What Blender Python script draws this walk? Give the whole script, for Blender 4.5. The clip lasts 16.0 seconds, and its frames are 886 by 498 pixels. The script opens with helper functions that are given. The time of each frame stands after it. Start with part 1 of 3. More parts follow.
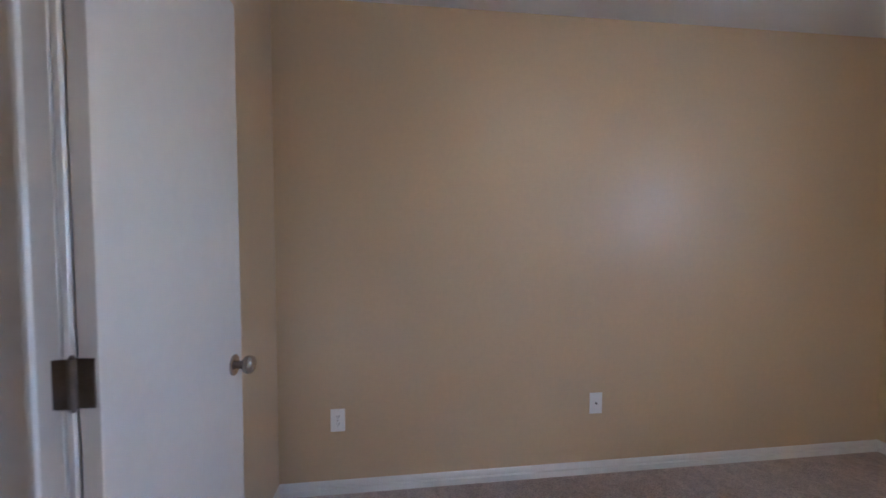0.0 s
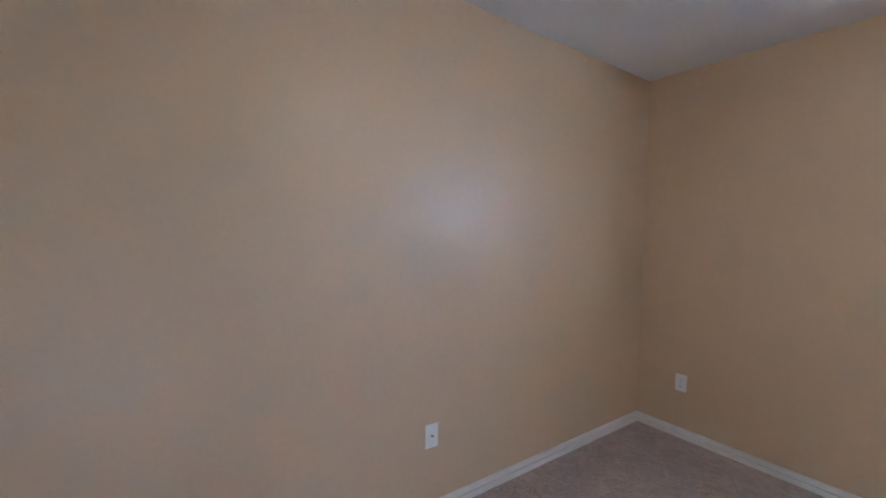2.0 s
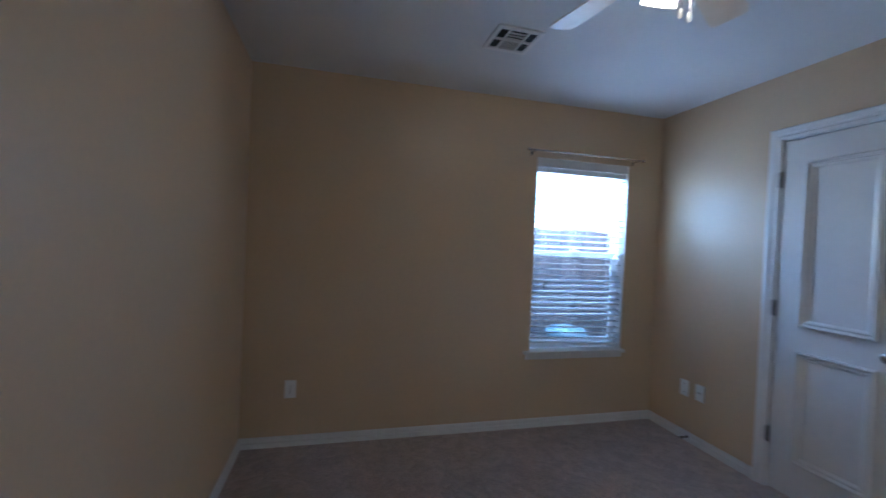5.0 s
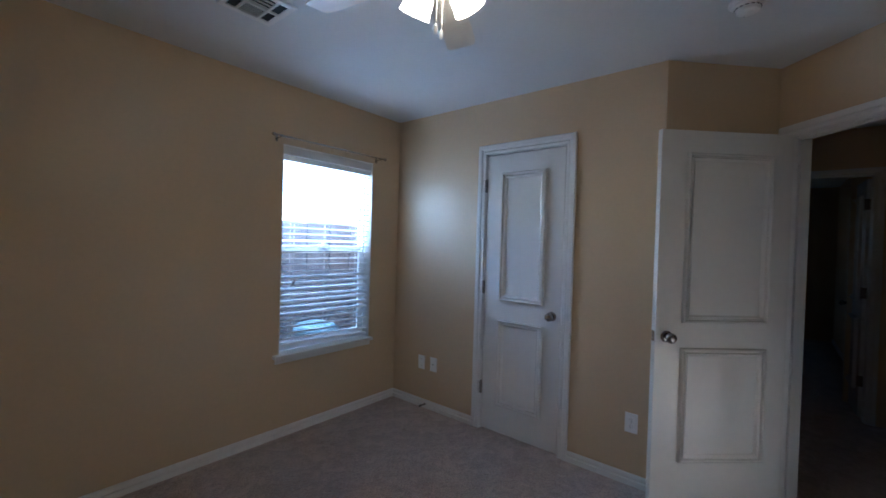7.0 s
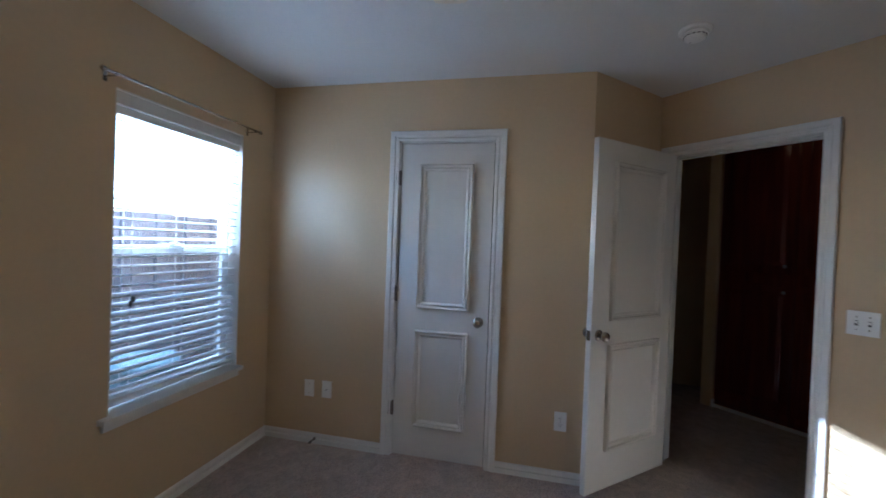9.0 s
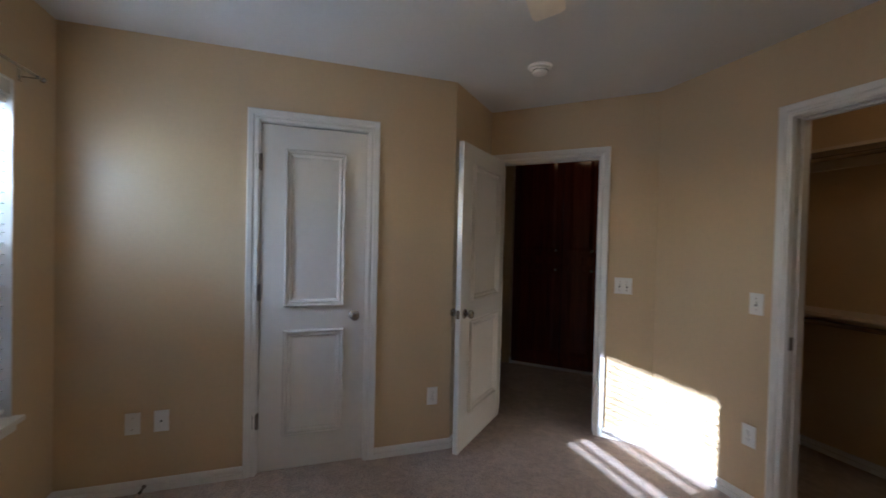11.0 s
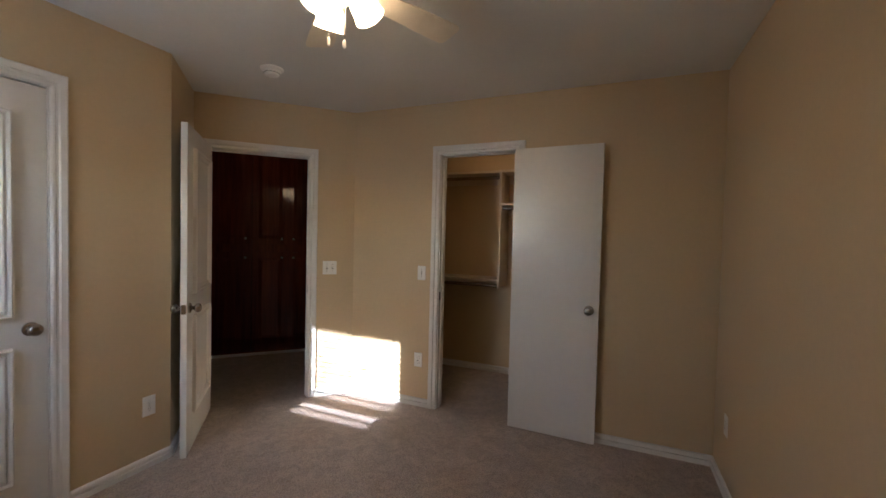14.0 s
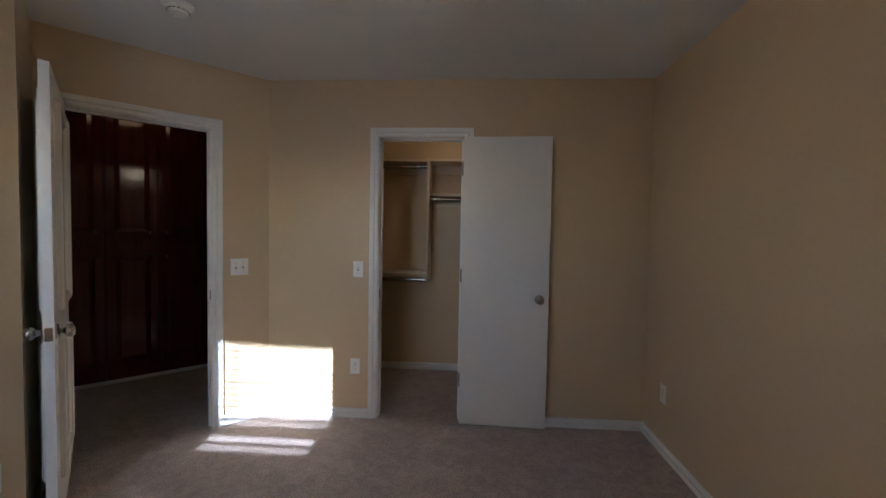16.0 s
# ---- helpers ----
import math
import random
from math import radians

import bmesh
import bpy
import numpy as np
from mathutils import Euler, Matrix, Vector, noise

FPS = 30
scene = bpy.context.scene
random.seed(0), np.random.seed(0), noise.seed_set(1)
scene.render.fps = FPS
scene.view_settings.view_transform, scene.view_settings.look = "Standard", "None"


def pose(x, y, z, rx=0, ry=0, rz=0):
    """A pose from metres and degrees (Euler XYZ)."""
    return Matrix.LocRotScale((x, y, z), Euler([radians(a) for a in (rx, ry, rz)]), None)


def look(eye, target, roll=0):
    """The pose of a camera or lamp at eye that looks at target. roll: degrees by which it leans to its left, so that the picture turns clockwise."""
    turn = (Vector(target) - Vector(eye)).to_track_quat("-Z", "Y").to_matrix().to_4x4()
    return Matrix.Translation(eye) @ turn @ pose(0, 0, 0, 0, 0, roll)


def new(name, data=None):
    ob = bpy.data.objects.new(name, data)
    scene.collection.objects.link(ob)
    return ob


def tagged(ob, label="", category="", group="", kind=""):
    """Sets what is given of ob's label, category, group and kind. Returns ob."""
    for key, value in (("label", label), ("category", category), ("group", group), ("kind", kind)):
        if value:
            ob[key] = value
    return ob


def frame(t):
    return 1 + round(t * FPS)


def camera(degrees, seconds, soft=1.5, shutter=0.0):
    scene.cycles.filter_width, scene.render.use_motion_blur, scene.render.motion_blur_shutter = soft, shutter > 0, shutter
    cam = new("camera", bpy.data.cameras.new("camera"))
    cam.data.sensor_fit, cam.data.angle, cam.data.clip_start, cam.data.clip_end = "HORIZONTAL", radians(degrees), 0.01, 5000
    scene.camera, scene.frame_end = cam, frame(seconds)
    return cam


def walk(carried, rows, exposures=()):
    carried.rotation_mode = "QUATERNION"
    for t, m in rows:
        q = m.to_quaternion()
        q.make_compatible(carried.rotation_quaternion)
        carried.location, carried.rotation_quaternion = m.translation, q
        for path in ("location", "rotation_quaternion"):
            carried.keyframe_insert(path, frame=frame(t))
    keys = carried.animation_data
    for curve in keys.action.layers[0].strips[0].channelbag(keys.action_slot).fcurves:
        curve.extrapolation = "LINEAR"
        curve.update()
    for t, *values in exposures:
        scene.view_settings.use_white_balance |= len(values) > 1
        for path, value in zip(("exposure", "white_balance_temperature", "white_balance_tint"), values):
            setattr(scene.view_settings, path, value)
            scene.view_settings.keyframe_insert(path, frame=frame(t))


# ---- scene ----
cam = camera(94.9, 16.0, 1.5, 0.5)
PATH = [
    (0, (1.017, 2.914, 1.328), (2.999, 2.662, 1.239), 0.00),
    (0.5, (1.174, 2.991, 1.334), (3.109, 2.495, 1.242), 1.00),
    (1, (1.315, 2.995, 1.329), (3.152, 2.209, 1.246), 1.12),
    (1.5, (1.402, 2.943, 1.346), (3.150, 1.973, 1.267), 0.90),
    (2, (1.512, 2.866, 1.365), (3.145, 1.716, 1.271), 1.04),
    (2.5, (1.665, 2.842, 1.361), (3.092, 1.444, 1.266), 1.64),
    (3, (1.825, 2.852, 1.350), (2.896, 1.164, 1.285), 1.72),
    (3.5, (2.047, 2.819, 1.314), (2.741, 0.944, 1.258), 2.01),
    (4, (2.187, 2.761, 1.299), (2.520, 0.790, 1.260), 2.25),
    (4.5, (2.406, 2.760, 1.328), (2.312, 0.763, 1.290), 2.64),
    (5, (2.510, 2.777, 1.362), (2.013, 0.840, 1.330), 2.49),
    (7.5, (2.547, 2.532, 1.394), (0.920, 1.370, 1.354), 1.77),
    (8, (2.516, 2.365, 1.412), (0.827, 1.295, 1.361), 1.95),
    (8.5, (2.527, 2.089, 1.408), (0.687, 1.306, 1.368), 2.10),
    (10.8, (2.505, 1.231, 1.379), (0.582, 1.780, 1.350), 1.58),
    (11, (2.553, 1.208, 1.378), (0.656, 1.839, 1.345), 1.36),
    (11.5, (2.556, 1.063, 1.400), (0.820, 2.055, 1.359), 1.55),
    (12, (2.503, 0.889, 1.405), (1.000, 2.208, 1.362), 1.77),
    (12.5, (2.456, 0.712, 1.390), (1.231, 2.293, 1.354), 1.42),
    (13, (2.496, 0.613, 1.396), (1.468, 2.328, 1.348), 1.37),
    (13.5, (2.526, 0.543, 1.390), (1.637, 2.334, 1.335), 1.31),
    (14, (2.479, 0.511, 1.387), (1.697, 2.350, 1.327), 1.36),
    (14.5, (2.283, 0.481, 1.404), (1.683, 2.387, 1.331), 1.29),
    (15, (2.137, 0.480, 1.373), (1.775, 2.446, 1.309), 1.54),
    (15.5, (1.996, 0.576, 1.341), (1.746, 2.559, 1.272), 1.36),
    (16, (1.835, 0.580, 1.363), (1.708, 2.574, 1.284), 1.04),
]
EXPOSURES = [
    (0, 3.7, 4300, 15), (2, 4.0, 4100, 14), (3.5, 4.3, 4000, 12), (4, 4.1, 3900, 10), (4.5, 3.4, 3850, 9), (5, 2.65, 3900, 10),
    (8.5, 2.6, 4250, 9), (11, 2.55, 4850, 11), (12.5, 2.6, 5350, 14), (14, 2.85, 5400, 13), (16, 2.6, 4750, 11)]
walk(cam, [(t, look(*row)) for t, *row in PATH], EXPOSURES)

# ---- world and lights ----
world = bpy.data.worlds.new("sky")
scene.world = world
world.use_nodes = True
sky = world.node_tree.nodes.new("ShaderNodeTexSky")
sky.sky_type = "NISHITA"
sky.sun_disc = False
sky.sun_elevation = radians(21.9)
sky.sun_rotation = radians(177.0)
world.node_tree.links.new(sky.outputs[0], world.node_tree.nodes["Background"].inputs[0])
world.node_tree.nodes["Background"].inputs[1].default_value = 0.15

sun = new("sun", bpy.data.lights.new("sun", "SUN"))
sun.data.energy = 4.2
sun.data.angle = radians(0.5)
sun.data.color = (1.0, 0.96, 0.90)
sun.matrix_world = look((0.9, -4.0, 3.5), (0.9 - 0.058 * 4.0, 0.0, 3.5 - 0.402 * 4.0))

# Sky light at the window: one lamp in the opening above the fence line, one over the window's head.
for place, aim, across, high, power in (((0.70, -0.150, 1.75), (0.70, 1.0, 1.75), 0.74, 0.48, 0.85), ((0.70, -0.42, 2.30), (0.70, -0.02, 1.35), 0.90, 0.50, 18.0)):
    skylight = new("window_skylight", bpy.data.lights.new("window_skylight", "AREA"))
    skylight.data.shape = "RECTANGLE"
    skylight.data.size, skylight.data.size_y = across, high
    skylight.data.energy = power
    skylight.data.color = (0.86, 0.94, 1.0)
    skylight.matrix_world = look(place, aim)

LAMP = 1.9  # glow of the frosted lamp shades


# ---- materials ----
def material(name, color, rough=0.5, metal=0.0, vary=0.12, scale=3.0, fine=80.0, bump=0.0, bump_scale=150.0, second=None, spec=0.5):
    """A surface with variation at two scales and a fine relief."""
    m = bpy.data.materials.new(name)
    m.use_nodes = True
    n, l = m.node_tree.nodes, m.node_tree.links
    b = n["Principled BSDF"]
    b.inputs["Roughness"].default_value = rough
    b.inputs["Metallic"].default_value = metal
    b.inputs["Specular IOR Level"].default_value = spec
    tc = n.new("ShaderNodeTexCoord")
    big = n.new("ShaderNodeTexNoise")
    big.inputs["Scale"].default_value = scale
    big.inputs["Detail"].default_value = 4
    small = n.new("ShaderNodeTexNoise")
    small.inputs["Scale"].default_value = fine
    small.inputs["Detail"].default_value = 3
    l.new(tc.outputs["Object"], big.inputs["Vector"])
    l.new(tc.outputs["Object"], small.inputs["Vector"])
    add = n.new("ShaderNodeMath")
    add.operation = "ADD"
    l.new(big.outputs["Fac"], add.inputs[0])
    l.new(small.outputs["Fac"], add.inputs[1])
    ramp = n.new("ShaderNodeValToRGB")
    lo = second or tuple(c * (1 - vary) for c in color)
    hi = color if second else tuple(min(1, c * (1 + vary)) for c in color)
    ramp.color_ramp.elements[0].position = 0.3
    ramp.color_ramp.elements[1].position = 0.7
    ramp.color_ramp.elements[0].color = (*lo, 1)
    ramp.color_ramp.elements[1].color = (*hi, 1)
    half = n.new("ShaderNodeMath")
    half.operation = "MULTIPLY"
    half.inputs[1].default_value = 0.5
    l.new(add.outputs[0], half.inputs[0])
    l.new(half.outputs[0], ramp.inputs["Fac"])
    l.new(ramp.outputs["Color"], b.inputs["Base Color"])
    if bump:
        rel = n.new("ShaderNodeTexNoise")
        rel.inputs["Scale"].default_value = bump_scale
        rel.inputs["Detail"].default_value = 3
        l.new(tc.outputs["Object"], rel.inputs["Vector"])
        bm = n.new("ShaderNodeBump")
        bm.inputs["Strength"].default_value = bump
        bm.inputs["Distance"].default_value = 0.004
        l.new(rel.outputs["Fac"], bm.inputs["Height"])
        l.new(bm.outputs["Normal"], b.inputs["Normal"])
    return m


def carpet_material():
    m = material("carpet", (0.675, 0.55, 0.475), 0.95, vary=0.1, scale=2.2, fine=420, bump=0.9, bump_scale=330, spec=0.1)
    n, l = m.node_tree.nodes, m.node_tree.links
    b = n["Principled BSDF"]
    tc = n.new("ShaderNodeTexCoord")
    tuft = n.new("ShaderNodeTexVoronoi")
    tuft.inputs["Scale"].default_value = 130
    brush = n.new("ShaderNodeTexNoise")
    brush.inputs["Scale"].default_value = 11
    brush.inputs["Detail"].default_value = 5
    brush.inputs["Distortion"].default_value = 1.2
    for node in (tuft, brush):
        l.new(tc.outputs["Object"], node.inputs["Vector"])
    shade = n.new("ShaderNodeValToRGB")
    shade.color_ramp.elements[0].position, shade.color_ramp.elements[1].position = 0.36, 0.66
    shade.color_ramp.elements[0].color, shade.color_ramp.elements[1].color = (0.85, 0.84, 0.835, 1), (1.08, 1.075, 1.07, 1)
    l.new(brush.outputs["Fac"], shade.inputs["Fac"])
    mul = n.new("ShaderNodeMix")
    mul.data_type, mul.blend_type = "RGBA", "MULTIPLY"
    mul.inputs[0].default_value = 1.0
    old = b.inputs["Base Color"].links[0].from_socket
    l.new(old, mul.inputs[6])
    l.new(shade.outputs["Color"], mul.inputs[7])
    l.new(mul.outputs[2], b.inputs["Base Color"])
    grain = n.new("ShaderNodeValToRGB")
    grain.color_ramp.elements[0].position, grain.color_ramp.elements[1].position = 0.1, 0.75
    grain.color_ramp.elements[0].color, grain.color_ramp.elements[1].color = (1.05, 1.05, 1.05, 1), (0.72, 0.705, 0.695, 1)
    l.new(tuft.outputs["Distance"], grain.inputs["Fac"])
    deep = n.new("ShaderNodeMix")
    deep.data_type, deep.blend_type = "RGBA", "MULTIPLY"
    deep.inputs[0].default_value = 1.0
    l.new(mul.outputs[2], deep.inputs[6])
    l.new(grain.outputs["Color"], deep.inputs[7])
    l.new(deep.outputs[2], b.inputs["Base Color"])
    bump = n.new("ShaderNodeBump")
    bump.inputs["Strength"].default_value = 1.0
    bump.inputs["Distance"].default_value = 0.012
    l.new(tuft.outputs["Distance"], bump.inputs["Height"])
    l.new(b.inputs["Normal"].links[0].from_socket, bump.inputs["Normal"])
    l.new(bump.outputs["Normal"], b.inputs["Normal"])
    b.inputs["Sheen Weight"].default_value = 0.25
    return m


def wood_material(name, dark, light, rough, grain=30.0):
    m = material(name, light, rough)
    n, l = m.node_tree.nodes, m.node_tree.links
    b = n["Principled BSDF"]
    tc = n.new("ShaderNodeTexCoord")
    mp = n.new("ShaderNodeMapping")
    mp.inputs["Scale"].default_value = (grain, grain, 1.6)
    l.new(tc.outputs["Object"], mp.inputs["Vector"])
    ns = n.new("ShaderNodeTexNoise")
    ns.inputs["Scale"].default_value = 1.0
    ns.inputs["Detail"].default_value = 6
    ns.inputs["Distortion"].default_value = 0.6
    l.new(mp.outputs["Vector"], ns.inputs["Vector"])
    ramp = n.new("ShaderNodeValToRGB")
    ramp.color_ramp.elements[0].position, ramp.color_ramp.elements[1].position = 0.3, 0.72
    ramp.color_ramp.elements[0].color, ramp.color_ramp.elements[1].color = (*dark, 1), (*light, 1)
    l.new(ns.outputs["Fac"], ramp.inputs["Fac"])
    l.new(ramp.outputs["Color"], b.inputs["Base Color"])
    bump = n.new("ShaderNodeBump")
    bump.inputs["Strength"].default_value = 0.15
    bump.inputs["Distance"].default_value = 0.002
    l.new(ns.outputs["Fac"], bump.inputs["Height"])
    l.new(bump.outputs["Normal"], b.inputs["Normal"])
    return m


def clear_material(name, tint, gloss):
    """A thin pane or mesh: mostly see-through, with a little gloss."""
    m = bpy.data.materials.new(name)
    m.use_nodes = True
    n, l = m.node_tree.nodes, m.node_tree.links
    n.remove(n["Principled BSDF"])
    tr = n.new("ShaderNodeBsdfTransparent")
    tr.inputs["Color"].default_value = (*tint, 1)
    gl = n.new("ShaderNodeBsdfGlossy")
    gl.inputs["Roughness"].default_value = 0.02
    mix = n.new("ShaderNodeMixShader")
    mix.inputs["Fac"].default_value = gloss
    l.new(tr.outputs[0], mix.inputs[1])
    l.new(gl.outputs[0], mix.inputs[2])
    l.new(mix.outputs[0], n["Material Output"].inputs["Surface"])
    return m


def translucent(m, color, share):
    """Lets a share of the light through, as thin white vinyl does."""
    n, l = m.node_tree.nodes, m.node_tree.links
    tr = n.new("ShaderNodeBsdfTranslucent")
    tr.inputs["Color"].default_value = (*color, 1)
    mix = n.new("ShaderNodeMixShader")
    mix.inputs["Fac"].default_value = share
    l.new(n["Principled BSDF"].outputs[0], mix.inputs[1])
    l.new(tr.outputs[0], mix.inputs[2])
    l.new(mix.outputs[0], n["Material Output"].inputs["Surface"])
    return m


def glow_material(name, color, strength):
    m = material(name, (0.9, 0.87, 0.8), 0.4, vary=0.03)
    b = m.node_tree.nodes["Principled BSDF"]
    b.inputs["Emission Color"].default_value = (*color, 1)
    b.inputs["Emission Strength"].default_value = strength
    return m


WALL = material("cream_wall_paint", (0.60, 0.455, 0.27), 0.37, vary=0.035, scale=1.5, fine=40, bump=0.10, bump_scale=130)
CEIL = material("ceiling_paint", (0.73, 0.72, 0.695), 0.85, vary=0.03, scale=2, fine=60, bump=0.35, bump_scale=70)
TRIM = material("white_trim_paint", (0.76, 0.74, 0.70), 0.35, vary=0.03, scale=4, fine=30, bump=0.012, bump_scale=60)
DOOR = material("white_door_paint", (0.74, 0.715, 0.665), 0.26, vary=0.03, scale=3, fine=25, bump=0.015, bump_scale=45)
PLATE = material("white_plastic", (0.86, 0.845, 0.81), 0.35, vary=0.02)
VINYL = material("white_vinyl", (0.82, 0.82, 0.81), 0.4, vary=0.02)
SLAT = translucent(material("blind_slat", (0.88, 0.86, 0.82), 0.45, vary=0.03, scale=6), (0.80, 0.79, 0.76), 0.30)
NICKEL = material("brushed_nickel", (0.40, 0.37, 0.34), 0.2, 1.0, vary=0.06, fine=200)
HINGE = material("tarnished_hinge_steel", (0.21, 0.185, 0.165), 0.42, 1.0, vary=0.15, scale=20, fine=200)
DARK = material("duct_shade", (0.015, 0.014, 0.013), 0.8)
SLOT = material("slot_plastic", (0.09, 0.08, 0.07), 0.6)
CORD = material("cord", (0.78, 0.77, 0.74), 0.8)
CHERRY = wood_material("dark_cherry_wood", (0.062, 0.011, 0.005), (0.115, 0.023, 0.009), 0.13)
MELAMINE = material("cream_shelf_paint", (0.66, 0.56, 0.42), 0.5, vary=0.04)
BLADE = wood_material("fan_blade_cream", (0.74, 0.67, 0.55), (0.82, 0.75, 0.63), 0.4, 12.0)
FANWHITE = material("white_enamel", (0.80, 0.77, 0.71), 0.3, vary=0.02)
SHADE = glow_material("frosted_glass_lit", (1.0, 0.69, 0.36), LAMP)
DOME = glow_material("amber_glass_dim", (1.0, 0.58, 0.24), 0.38)
FANBULB = glow_material("fan_bulb_lit", (1.0, 0.65, 0.33), 4.0)
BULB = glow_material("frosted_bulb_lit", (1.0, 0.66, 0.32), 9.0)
GLASS = clear_material("window_glass", (0.94, 0.96, 0.96), 0.05)
SCREEN = clear_material("insect_screen", (0.80, 0.79, 0.78), 0.02)
CARPET = carpet_material()
FENCE = wood_material("weathered_fence_wood", (0.075, 0.066, 0.074), (0.15, 0.132, 0.145), 0.8, 18.0)
GRASS = material("dry_grass", (0.13, 0.13, 0.06), 0.95, vary=0.35, scale=2, fine=60, bump=0.8, bump_scale=90)
BRICK = material("brown_brick", (0.24, 0.15, 0.11), 0.85, vary=0.25, scale=8, fine=50, bump=0.4, bump_scale=60)
ROOF = material("grey_shingle", (0.14, 0.125, 0.115), 0.9, vary=0.3, scale=10, fine=60)
TUB = material("pale_blue_plastic", (0.26, 0.34, 0.38), 0.45, vary=0.08)


# ---- building helpers ----
def mesh(name, bm, mat):
    me = bpy.data.meshes.new(name)
    bmesh.ops.recalc_face_normals(bm, faces=bm.faces[:])
    bm.to_mesh(me)
    bm.free()
    me.materials.append(mat)
    return me


def smooth(ob, angle=40):
    for p in ob.data.polygons:
        p.use_smooth = True
    ob.data.set_sharp_from_angle(angle=radians(angle))
    return ob


def part(name, bm, mat, parent=None, label="", place=None):
    """Links a bmesh as one mesh object under a thing or a part."""
    ob = new(name, mesh(name, bm, mat))
    ob.parent = parent
    if place is not None:
        ob.matrix_basis = place
    if label:
        ob["label"] = label
    return ob


def thing(name, place, label, category="", group="", kind=""):
    ob = new(name)
    ob.empty_display_size = 0.1
    ob.matrix_basis = place
    return tagged(ob, label, category, group, kind)


def box(bm, x0, x1, y0, y1, z0, z1, bevel=0.0, seg=2):
    verts = bmesh.ops.create_cube(bm, size=1.0)["verts"]
    for v in verts:
        v.co = Vector(((x0 + x1) / 2 + v.co.x * (x1 - x0), (y0 + y1) / 2 + v.co.y * (y1 - y0), (z0 + z1) / 2 + v.co.z * (z1 - z0)))
    if bevel:
        edges = list({e for v in verts for e in v.link_edges})
        bmesh.ops.bevel(bm, geom=edges, offset=bevel, segments=seg, affect="EDGES", profile=0.6)
    return bm


def boxes(*rows, bevel=0.0):
    bm = bmesh.new()
    for r in rows:
        box(bm, *r, bevel=bevel)
    return bm


def turned(profile, steps=28, axis="Z"):
    """A surface of revolution from (radius, height) pairs."""
    bm = bmesh.new()
    rings = []
    for r, h in profile:
        ring = []
        for i in range(steps):
            a = 2 * math.pi * i / steps
            c, s_ = r * math.cos(a), r * math.sin(a)
            ring.append(bm.verts.new({"Z": (c, s_, h), "Y": (c, h, s_), "X": (h, c, s_)}[axis]))
        rings.append(ring)
    for a, b in zip(rings, rings[1:]):
        for i in range(steps):
            j = (i + 1) % steps
            bm.faces.new((a[i], a[j], b[j], b[i]))
    for ring in (rings[0], rings[-1]):
        bm.faces.new(ring)
    bmesh.ops.remove_doubles(bm, verts=bm.verts[:], dist=1e-5)
    return bm


def along(p, q):
    """Pose at p whose x runs towards q; y lies to the left, z is up."""
    return Matrix.Translation((p[0], p[1], 0)) @ Matrix.Rotation(math.atan2(q[1] - p[1], q[0] - p[0]), 4, "Z")


def wall(name, p, q, height, thick, holes=(), mat=None, label="", z0=0.0):
    """A wall from p to q whose room face is the line itself and whose body lies to the right (local -y), with holes (x0, x1, z0, z1)."""
    L = (Vector(q) - Vector(p)).length
    xs = sorted({0.0, L, *(h[0] for h in holes), *(h[1] for h in holes)})
    zs = sorted({z0, height, *(h[2] for h in holes), *(h[3] for h in holes)})
    bm = bmesh.new()
    solid = lambda i, j: 0 <= i < len(xs) - 1 and 0 <= j < len(zs) - 1 and not any(
        h[0] <= (xs[i] + xs[i + 1]) / 2 <= h[1] and h[2] <= (zs[j] + zs[j + 1]) / 2 <= h[3] for h in holes)
    quad = lambda *c: bm.faces.new([bm.verts.new(v) for v in c])
    for i in range(len(xs) - 1):
        for j in range(len(zs) - 1):
            if not solid(i, j):
                continue
            a, b, c, d = xs[i], xs[i + 1], zs[j], zs[j + 1]
            quad((a, 0, c), (b, 0, c), (b, 0, d), (a, 0, d))
            quad((a, -thick, c), (a, -thick, d), (b, -thick, d), (b, -thick, c))
            for ok, e in ((solid(i - 1, j), ((a, 0, c), (a, 0, d), (a, -thick, d), (a, -thick, c))), (solid(i + 1, j), ((b, 0, c), (b, -thick, c), (b, -thick, d), (b, 0, d))),
                          (solid(i, j - 1), ((a, 0, c), (a, -thick, c), (b, -thick, c), (b, 0, c))), (solid(i, j + 1), ((a, 0, d), (b, 0, d), (b, -thick, d), (a, -thick, d)))):
                if not ok:
                    quad(*e)
    bmesh.ops.remove_doubles(bm, verts=bm.verts[:], dist=1e-5)
    ob = part(name, bm, mat or WALL, None, label or "smooth cream painted drywall wall", along(p, q))
    return tagged(ob, category="wall", kind="structure")


BASE = ((0, 0), (0.0155, 0), (0.0155, 0.027), (0.0145, 0.030), (0.0035, 0.032), (0.0035, 0.041), (0.0135, 0.044), (0.0130, 0.055), (0.0085, 0.063), (0.002, 0.066), (0, 0.066))


def baseboard(p, q, a=0.0, b=None):
    """A stepped skirting board on the wall line p to q, from a to b along it."""
    L = (Vector(q) - Vector(p)).length
    b = L if b is None else b
    bm = bmesh.new()
    ends = [[bm.verts.new((x, y, z)) for y, z in BASE] for x in (a, b)]
    for i in range(len(BASE)):
        j = (i + 1) % len(BASE)
        bm.faces.new((ends[0][i], ends[0][j], ends[1][j], ends[1][i]))
    for e in ends:
        bm.faces.new(e)
    return tagged(part("baseboard", bm, TRIM, None, "white painted stepped wooden baseboard along the carpet", along(p, q)), category="baseboard", kind="structure")


